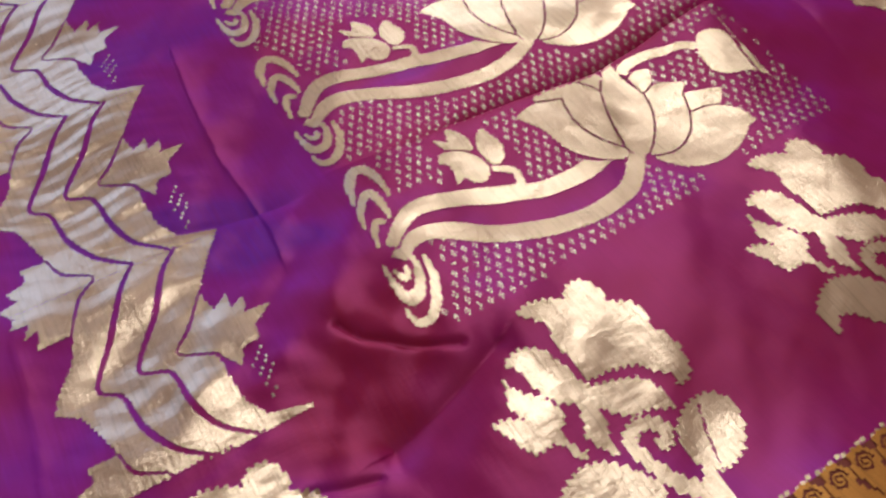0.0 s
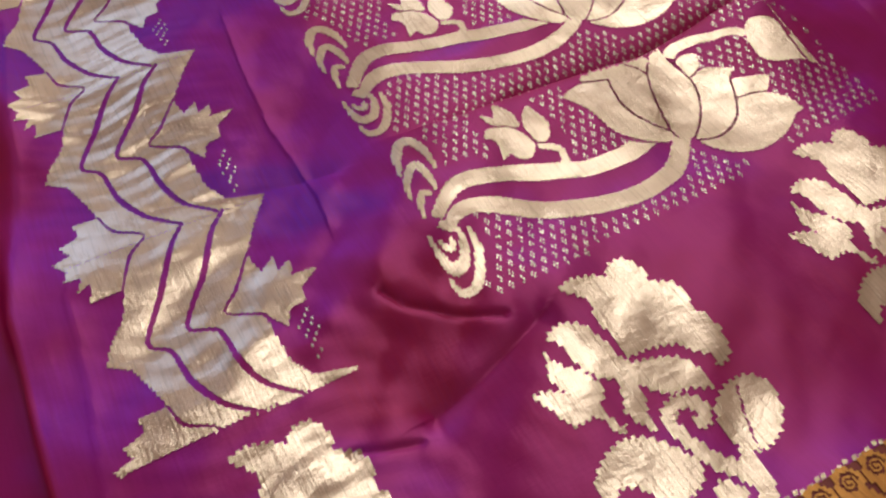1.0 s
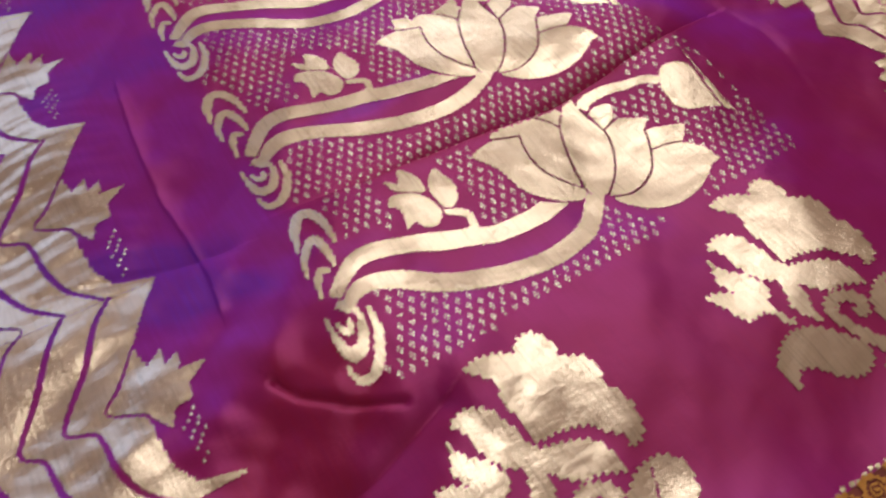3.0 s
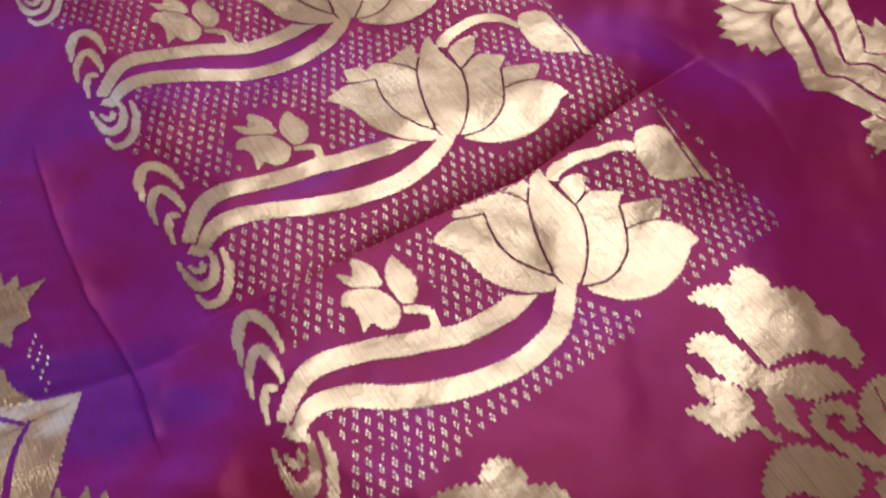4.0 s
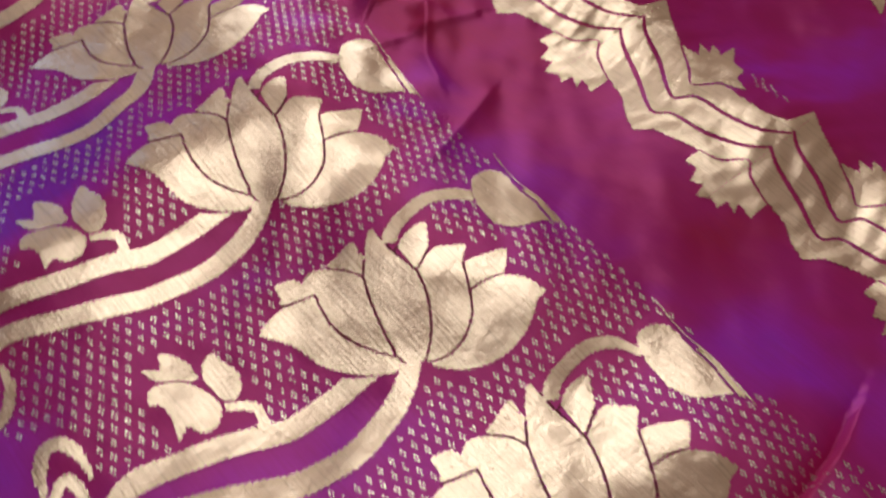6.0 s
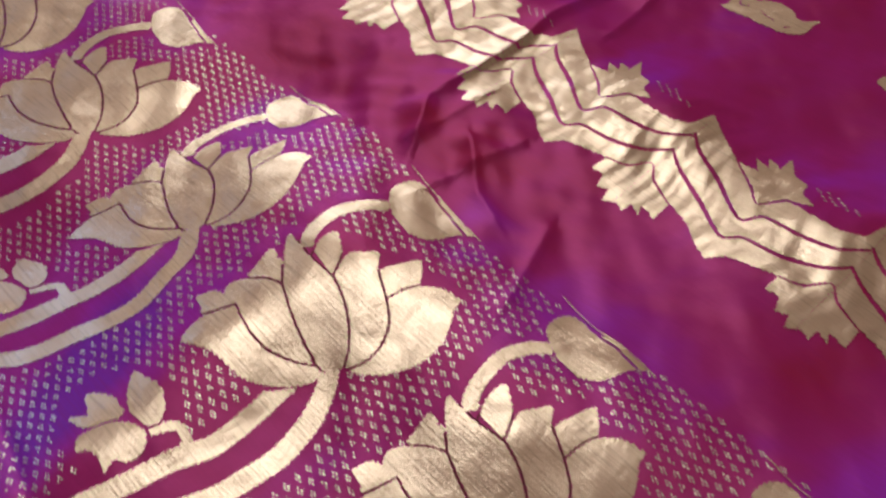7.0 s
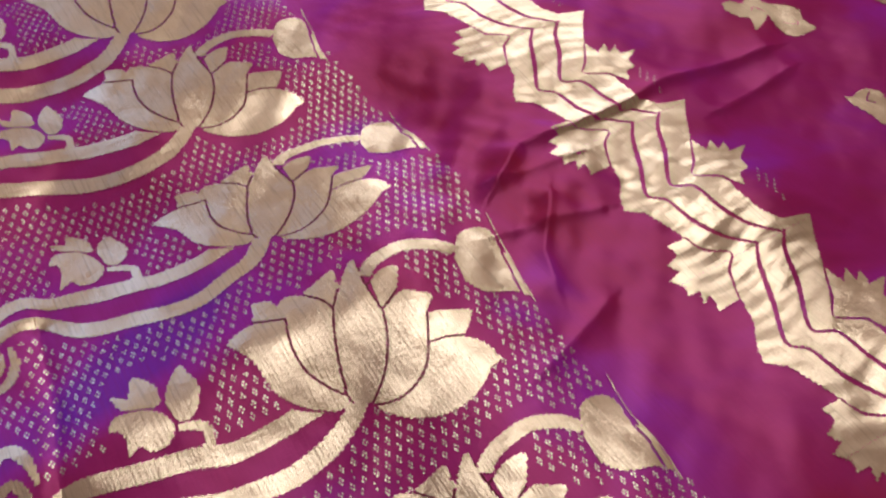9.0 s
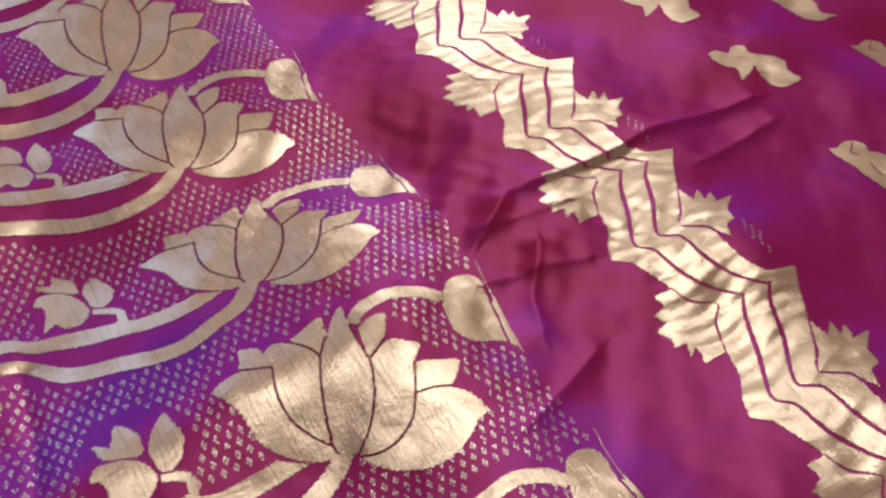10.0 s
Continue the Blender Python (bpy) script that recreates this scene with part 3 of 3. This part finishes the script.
# where those marks lie on the cloth for each lotus in turn: (mark, x, y)
LOTUS_AT = ["0,52.3,-78.6 1,-24.6,-29.4 2,75.2,-61.3 3,0.8,-63.3 5,-61.1,-30.1 6,-94.5,-66 10,-102,-92.2 11,-90.5,-19.9 12,42.5,-27.8 13,62,-35.5 15,-14.2,-80.9 16,-38.4,-81.3 17,-63.7,-72.5 18,-38,-63.7 19,-65.5,-52",
            "0,58.9,0.6 1,-22.2,48 2,80,12.7 3,4.4,12.2 4,29.9,58 5,-60.9,48.1 6,-92,7.2 10,-97,-13.5 11,-93.5,54.3 12,54.5,55 14,76.5,46.8 15,-10.7,0.4 16,-33.2,0.3 17,-58.3,8.9 18,-33.8,19.4 19,-63.6,25.1",
            "0,59,79.8 1,-23.1,125.2 2,84.2,96.3 3,4.9,91 4,29.6,136 5,-59.5,131.9 6,-92,87.2 10,-97.2,65 11,-89,134.8 12,54.5,133.6 14,80,129.8 15,-10.3,77.1 16,-33.8,75.7 18,-34.4,92.7 19,-64,104.9",
            "0,60.3,159.4 1,-19.7,214.1 2,86.3,177.2 3,6.8,173.9 4,36.6,226.7 5,-63.8,206.2 15,-9.9,158.8 16,-33.6,158.2 18,-34.5,174 19,-66.2,183.5",
            "0,70,254.4 1,-22.2,283 2,95.7,268.1 3,9,258.3 4,32.1,298.2 5,-61.2,287.4 7,-79.9,260 8,-77.8,270.1 12,55.7,294 14,86,293.5 15,-1.9,244.1 16,-27.3,237.2 17,-58.6,243.5 18,-30.5,255.3 19,-66.8,261.9",
            "0,63,323 1,-22.7,378 2,87.1,349 3,8.5,337.8 4,33.2,391.2 9,-64.9,329.7 12,56.4,390 14,88,389.5 15,-6.7,319.5 16,-31.8,316.3 17,-57.7,327.4 18,-32.4,339.4 19,-62.4,349.9",
            "0,64.6,419.7 1,-25.4,471.6 2,93.1,447.3 3,6.8,424.2",
            "0,66,507 1,-25,558 2,94,532 3,8,513"]


def lotus_terms(p):
    return np.array([(x, y, 1.0) for x, y in p])


def lotus_fit(text, back=False):
    rows = [[float(v) for v in r.split(",")] for r in text.split()]
    own, there = [MARKS[int(r[0])] for r in rows], [(r[1], r[2]) for r in rows]
    if back:
        own, there = there, own
    sol = np.linalg.lstsq(lotus_terms(own), np.array(there), rcond=None)[0]
    rest = np.array(there) - lotus_terms(own) @ sol

    def warp(x, y):
        q = lotus_terms(zip(x, y)) @ sol
        w = np.stack([1 / ((x - a) ** 2 + (y - d) ** 2 + 60) ** 1.5 for a, d in own], 1)
        q = q + (w / w.sum(1, keepdims=True)) @ rest
        return q[:, 0], q[:, 1]
    return warp


def band_right(y):
    return np.interp(y, (-0.09, 0.1, 0.177, 0.216, 0.261, 0.35, 0.5), (0.0825, 0.0855, 0.0855, 0.093, 0.0995, 0.0915, 0.093))


def below_fold(x, y):
    return y < fold_y(x) - 0.0004


def above_fold(x, y):
    return (y > fold_y(x) + 0.0004) & (x > -0.2)


for i, places in enumerate(LOTUS_AT):
    keep = below_fold if i == 0 else above_fold if i == 1 else None
    lw = lotus_fit(places)
    stem = lay("lotus_figure", stem_w, 0, 0, GOLD, saree, "woven gold lotus with two curved stems, bud and waves", keep, lw)
    lay("stem", stem1_w, 0, 0, GOLD, stem, "", keep, lw)
    for w in petal_w:
        lay("petal", w, 0, 0, GOLD, stem, "", keep, lw)
    for n, w in (("bud_stem", bud_stem_w), ("bud", bud_w), ("small_flower", flower_w), ("tendril", curl_w)):
        lay(n, w, 0, 0, GOLD, stem, "", keep, lw)
    lay("vein", vein_w, 0, 0, THREAD, stem, "dark maroon thread between the petals", keep, lw)
    lay("loose_thread", loose_w, 0, 0, GOLD, stem, "", keep, lw)
    for w in arc_w:
        lay("wave_arc", w, 0, 0, GOLD, stem, "", None, lw)

# net of small dots over the band, leaving the figures clear
DX, DY = 2.12, 7.4
solid = [spline(outline(p)) for p in PETALS] + [STEM_1, STEM_2, stroke(outline("-25.5,55.5 -13.7,62.4 -3.2,62.8 13.5,50.5"), (7, 7)),
         spline(outline("11,50 19.5,58.5 28.5,58 32.5,52 31.5,40 30.5,31 27,15 22,19.6 12,25.5 7.8,34.7 9.4,43.3")),
         spline(outline("-121,55 -111,60 -97,54 -93,42 -96,26 -101,19 -112,26 -121,30 -124.5,43")),
         spline(outline("-163,-14 -152,-12 -145,-2 -145,12 -130,17 -130,32 -145,32 -145.5,46 -151,55 -163,52"))]
gap = spline(outline("-52,9 -66,14 -82,11 -94,12 -107,17 -124,24 -138,26 -150,18 -140,15 -119,8 -104,0 -94,-3 -81,-4 -68,-2 -60,2"))
px, py = [], []
for row in range(int((0.10 - BAND_L) * 1000 / DX) + 1):
    for col in range(-2, 100):
        px.append(BAND_L + 0.001 + row * DX / 1000)
        py.append(BAND_B - 0.004 + (col + 0.5 * (row % 2)) * DY / 1000)
px, py = np.array(px), np.array(py)
free = (py > band_bottom(px)) & (px < band_right(py)) & (np.abs(py - fold_y(px)) > 0.001)
for i, places in enumerate(LOTUS_AT):
    lx, ly = lotus_fit(places, True)(px * 1000, py * 1000)
    hit = np.zeros(px.shape, bool)
    for p in solid + [gap]:
        grown = p + 0.0
        hit |= inside(lx, ly, grown)
        for ex, ey in ((1.4, 0), (-1.4, 0), (0, 1.8), (0, -1.8)):
            hit |= inside(lx + ex, ly + ey, grown)
    if i == 0:
        hit &= py < fold_y(px)
    elif i == 1:
        hit &= py > fold_y(px)
    free &= ~hit
V, F = [], []
jit = np.random.default_rng(3)
for cx, cy in zip(px[free], py[free]):
    for ex, ey in ((-0.56, 0.05), (0.56, -0.05), (0.1, 1.05), (-0.1, -1.05)):
        if jit.random() < 0.06:
            continue
        a, b = cx + (ex + jit.uniform(-0.1, 0.1)) / 1000, cy + (ey + jit.uniform(-0.15, 0.15)) / 1000
        w, l = 0.00025, jit.uniform(0.00031, 0.00046)
        o = len(V)
        V += [(a - w, b - l, 0.20), (a + w, b - l, 0.20), (a + w + 0.0001, b + l, 0.20), (a - w + 0.0001, b + l, 0.20), (a, b, 0.215)]
        F += [(o, o + 1, o + 4), (o + 1, o + 2, o + 4), (o + 2, o + 3, o + 4), (o + 3, o, o + 4)]
V = np.array(V)
V[:, 2] = height(V[:, 0], V[:, 1]) + V[:, 2] / 1000
tagged(mesh_object("dot_net", V, F, DOT, saree, "fine net of tiny woven gold dots"), kind="stuff")

# zigzag leaf borders: one length is 82 mm, origin at its left corner
ZP = 82.4
Z_LEFT = outline("0,0 7.4,-5.2 12.1,-17.6 14,-24 4,-23.5 5,-29.2 -2.9,-31.3 -0.5,-36 -7.2,-37.6 -3.5,-42.9 -5.4,-46.5 0.8,-47.3 -2.2,-52.4 2.9,-50.7 1.3,-58 13.4,-57.6 9.8,-68.3 3,-76")
Z_RIGHT = outline("74.9,42.5 67,33.4 57.5,19.6 59.6,10.7 66.3,14.9 65.3,8.4 70.9,11 68.9,4.7 78.3,3.9 69.9,-1.3 69.4,-7.4 63,-7.9 59.9,-14.3 54.3,-6 54.6,-15.3 55.7,-27.4 60.6,-35.8")
Z_VEINS = [("41.3,42.8 33.4,33.7 24.3,17.5 14.8,2.3 21.2,-4.3 23.8,-18.8 30.7,-31.7 40.4,-40", 2.2),
           ("57.4,41.9 49.3,33.9 40.8,18.9 28.9,2.2 38.1,-4.1 40.4,-18.9 45.1,-30.8 55.5,-41", 2.2),
           ("14,-24 16.9,-32.5 26.5,-39 19.1,-45.5 12.6,-57.8", 1.2),
           ("57.5,19.6 48.9,8.1 42.4,1.4 53.9,-5.7 55.9,-14", 1.2)]


def zigzag_border(first, last, corners, widths):
    """corners: x, y of the left corners in mm, from length `first` on; widths: y and the breadth there."""
    ks = (np.arange(len(corners)) + first) * ZP
    cx, cy = np.array(corners).T
    wy, ws = np.array(widths).T

    def warp(u, v):
        y = np.interp(v, ks, cy)
        return np.interp(v, ks, cx) + u * np.interp(y, wy, ws), y

    left = [(x, y - k * ZP) for k in range(-last - 2, -first + 3) for x, y in Z_LEFT]
    right = [(x, y - k * ZP) for k in range(-last - 2, -first + 3) for x, y in Z_RIGHT]
    band = np.array(left + right[::-1])
    veins = [np.array([(x, y) for x, y in stroke(outline(t), (w * 0.6, w * 1.2, w * 0.6, w * 1.2, w * 0.6))]) for t, w in Z_VEINS]
    for k in range(first, last + 1):
        lo, hi = k * ZP - ZP * 0.5, k * ZP + ZP * 0.5
        cuts = [v + np.array([0, j * ZP]) for v in veins for j in (k - 1, k, k + 1)]
        local = band[(band[:, 1] > lo - 60) & (band[:, 1] < hi + 60)]
        woven = weave([local], cuts + [np.array([(-60, -900), (160, -900), (160, lo), (-60, lo)]), np.array([(-60, hi), (160, hi), (160, 900), (-60, 900)])], lean=0.12)
        lay("leaf_border_length", woven, 0, 0, GOLD, saree, "gold zigzag border of serrated leaves", lambda x, y: y > band_bottom(x) + 0.001, warp)
    V, F = [], []
    jit = np.random.default_rng(11)
    for k in range(first, last + 1):
        for c in range(14):
            u, v = 63 + 1.6 * (c % 4) + 0.5 * (c // 4), k * ZP - 18 - 4.5 * (c // 4) + (c % 4) * 1.8
            a, b = (float(q) / 1000 for q in warp(u + jit.uniform(-0.4, 0.4), v))
            if b < float(band_bottom(a)):
                continue
            o = len(V)
            V += [(a - 0.0003, b - 0.0006, 0.1), (a + 0.0003, b - 0.0006, 0.1), (a + 0.0004, b + 0.0006, 0.1), (a - 0.0002, b + 0.0006, 0.1), (a, b, 0.28)]
            F += [(o, o + 1, o + 4), (o + 1, o + 2, o + 4), (o + 2, o + 3, o + 4), (o + 3, o, o + 4)]
    V = np.array(V)
    V[:, 2] = height(V[:, 0], V[:, 1]) + V[:, 2] / 1000
    tagged(mesh_object("stray_dots", V, F, DOT, saree, "stray gold dots beside the leaves"), kind="stuff")


zigzag_border(-4, 3, outline("139,-131 139.9,-49.6 138,27.4 139.9,108.5 146.8,192.5 149.8,274.2 153.1,361.5 156,449 159,537"), ((0.0, 0.89), (66, 0.90), (150, 0.945), (235, 0.98), (326, 1.02)))
zigzag_border(-2, 4, outline("-212,-134 -211.1,-60.9 -210,23.2 -209,106 -208,189 -207,272 -206,355 -205,438"), ((-80, 0.90), (60, 0.91), (300, 0.93)))

# flower figures in a row beside the selvage
F_AREAS = ["-135.7,-103.1 -130,-101.3 -122.7,-103.5 -119.7,-105.7 -116.3,-102.5 -110.6,-102.5 -107.2,-108.8 -107.8,-114.1 -101.8,-118.1 -100.6,-123.8 -102.4,-128.9 -99.8,-133.9 -100,-140.8 -102.1,-146.5 -105.8,-148.9 -109,-148.8 -107.5,-145.7 -113,-140.4 -114.8,-137.2 -123.3,-134.3 -131,-133.2 -130.9,-127.2 -131.3,-118.8 -130.4,-109.8",
           "-149.4,-115.8 -142.8,-113.7 -136.6,-117.1 -133.9,-125.5 -132,-134.4 -125.4,-136.9 -117.5,-140.6 -114.5,-146.3 -114.3,-153.8 -121.3,-150.6 -126.8,-149.7 -131.8,-145.3 -133.6,-142.2 -134.7,-147.8 -137.5,-151.4 -137.1,-157.5 -139.4,-155.3 -142.5,-148.6 -140.2,-142.7 -138.2,-138.6 -142.8,-134.9 -146,-127.8 -146.7,-119.6",
           "-152.4,-119.8 -151.2,-124.9 -147.1,-129.3 -144.4,-133 -144,-139.6 -146.9,-142.1 -146.9,-149.2 -144.6,-151.4 -147.6,-152.8 -150.2,-145.4 -153.5,-144.5 -158.3,-144.3 -160.4,-138.7 -161.8,-134.9 -164,-130.6 -158.4,-131.2 -154.2,-133.9 -155.9,-128.8",
           "-162.1,-160.4 -157.1,-156.5 -150.6,-154.3 -144.4,-155.2 -139.4,-159.1 -135.6,-164.6 -133.8,-168.5 -134.1,-173.1 -137.7,-175.8 -143.3,-176.7 -149.8,-172.7 -152.7,-167.8 -157.8,-165.6 -162.8,-170.5 -163.4,-164.2",
           "-102.8,-155.3 -99.3,-161.2 -101.5,-168.4 -106.7,-173.7 -113.5,-175.9 -118.5,-174.5 -120.6,-171 -121.7,-165.4 -118.7,-158.9 -111,-154.7",
           "-134.3,-177.7 -130.7,-176.9 -127.5,-181.4 -127.2,-183.8 -129.5,-184.9 -127.4,-187 -123.3,-184.7 -120.9,-184.2 -121.3,-187.6 -125.1,-190 -130.7,-189.6 -134.8,-189.9 -136.1,-185.7 -136.2,-181.2"]
F_NAMES = ["crown", "leaf_spray", "side_leaf", "low_leaf", "round_fruit", "hook"]
f_centre = np.array([-132.0, -146.0])
area_w = [weave([spline(np.array(outline(t)) - f_centre)], [stroke(np.array(outline("-108,-156 -113,-166 -116,-175")) - f_centre, (0.5, 0.7, 0.5))] if n == "round_fruit" else (), pitch=0.6, lean=0.06, group=2, tooth=0.9)
          for t, n in zip(F_AREAS, F_NAMES)]
scroll_w = weave([stroke(np.array(outline(t)) - f_centre, w) for t, w in (
    ("-132.1,-157.6 -132.6,-154.5 -127.3,-152.6 -122.3,-155.7 -123.2,-160.1 -127,-160.6", (3.5, 4.5, 4.5, 4)),
    ("-133.5,-156 -131.8,-164.8 -128.8,-172.3 -124.3,-177.6 -122.2,-183.4 -123.2,-188", (3.5, 5, 5.5, 5.5)), ("-119.6,-172 -121,-179 -121.4,-184.8", (4, 5)))], pitch=0.6, lean=0.06, group=2, tooth=0.9)
for k in range(-2, 5):
    fx = 0.06 + f_centre[0] / 1000 + (0.1081 if k > 0 else 0.1132) * k
    fy = f_centre[1] / 1000 + (0.0082 if k > 0 else 0.0031) * k
    scroll = lay("flower_figure", scroll_w, fx, fy, GOLD, saree, "woven gold flower spray with stepped edges")
    for w, n in zip(area_w, F_NAMES):
        lay(n, w, fx, fy, GOLD, scroll)

# small bird figures scattered over the body of the cloth
bird_c = np.array([254.0, 106.0])
bird_w = weave([spline(np.array(outline("239.5,126.9 246,126.7 249.8,121.6 256.5,125.8 263,123.2 261.7,115.5 271.3,107.4 272.8,100.4 267.6,93.8 267.7,84.8 258.3,83.8 252,84.2 248.4,89 251,99.4 254.4,106.8 248.8,103.6 237.5,99.4 242.8,108.5 238.7,113.1 237,120.1")) - bird_c)],
               [stroke(np.array(outline("256,97 262,92 264,96")) - bird_c, (0.5, 0.8, 0.5)), stroke(np.array(outline("249,114 253,116 255,110")) - bird_c, (0.5, 0.7, 0.5))], pitch=0.6)
duck_w = weave([spline(outline("-11.3,21.3 -7.9,19.5 -2.7,20.7 2.3,20.8 5.3,18.7 8.0,15.4 6.6,12.0 5.2,9.9 8.0,7.9 10.9,3.2 11.9,-3.2 9.3,-8.7 5.5,-12.9 6.0,-16.6 10.5,-20.2 10.5,-22.1 5.6,-21.3 0.2,-21.8 -4.8,-20.9 -8.8,-17.1 -11.3,-11.0 -11.4,-5.9 -11.8,-0.5 -11.3,5.5 -11.8,10.6 -12.4,15.7"))],
               [stroke(outline("3.5,18.3 -1.5,15.6 -3.9,13.7 -1.2,10.5"), (0.5, 0.9, 0.7)), stroke(outline("-1.4,4.0 -3.5,-1 -4.8,-5.8"), (0.4, 0.9, 0.5)), stroke(outline("-6.4,-11.3 -3.3,-14"), (0.6, 1.0, 0.6))], pitch=0.6)
for bx, by in [(0.314, 0.266), (0.311, 0.340), (0.40, 0.36), (0.311, 0.41), (0.303, 0.09), (0.49, 0.27), (0.49, 0.35)]:
    lay("bird_figure", bird_w, bx, by, GOLD, saree, "small woven gold bird figure with spread wing")
for bx, by in [(0.3034, 0.1754), (0.391, 0.302), (0.393, 0.232), (0.393, 0.155)]:
    lay("bird_figure", duck_w, bx, by, GOLD, saree, "small woven gold bird figure with round head")

# selvage border of orange zari with raised scrolls and a beaded edge
SEL = -0.1905
bx_ = np.arange(-0.30, 0.30, 0.002)
by_ = np.arange(SEL, SEL - 0.08, -0.002)
BX, BY = np.meshgrid(bx_, by_)
bi = np.arange(BX.size).reshape(BX.shape)
bq = np.stack([bi[:-1, :-1], bi[1:, :-1], bi[1:, 1:], bi[:-1, 1:]], -1).reshape(-1, 4)
selvage = mesh_object("selvage_border", np.stack([BX.ravel(), BY.ravel(), height(BX.ravel(), BY.ravel()) + 0.0002], 1), bq.tolist(), SELVAGE, saree, "orange-gold woven selvage border with scrolls", True)
spiral = [(3.0 * (1 - i / 26) * math.cos(i * 0.52), 3.0 * (1 - i / 26) * math.sin(i * 0.52)) for i in range(24)]
comma_w = weave([spline(outline("-4.6,-1 -3,4 1.5,4.6 4.6,1 4,-4 8,-10 12,-19 9,-26 3,-22 -1,-13 -3.5,-6"))], [stroke(spiral, (1.0, 0.8, 0.5), 2)], pitch=0.6, lean=0.05, lift=0.7)
bead_w = weave([spline(outline("-0.9,-0.3 -0.4,0.7 0.5,0.6 0.8,0 0.3,-0.7"))], pitch=0.4, lift=0.6, group=1)
for k in range(-24, 30):
    lay("scroll", comma_w, k * 0.0102 - 0.0007, SEL - 0.0042, ORANGE, selvage)
for k in range(-90, 100):
    lay("bead", bead_w, k * 0.0027 + 0.0004 * math.sin(k * 2.3), SEL + 0.0006 + 0.0005 * math.sin(k * 1.7), GOLD, selvage)
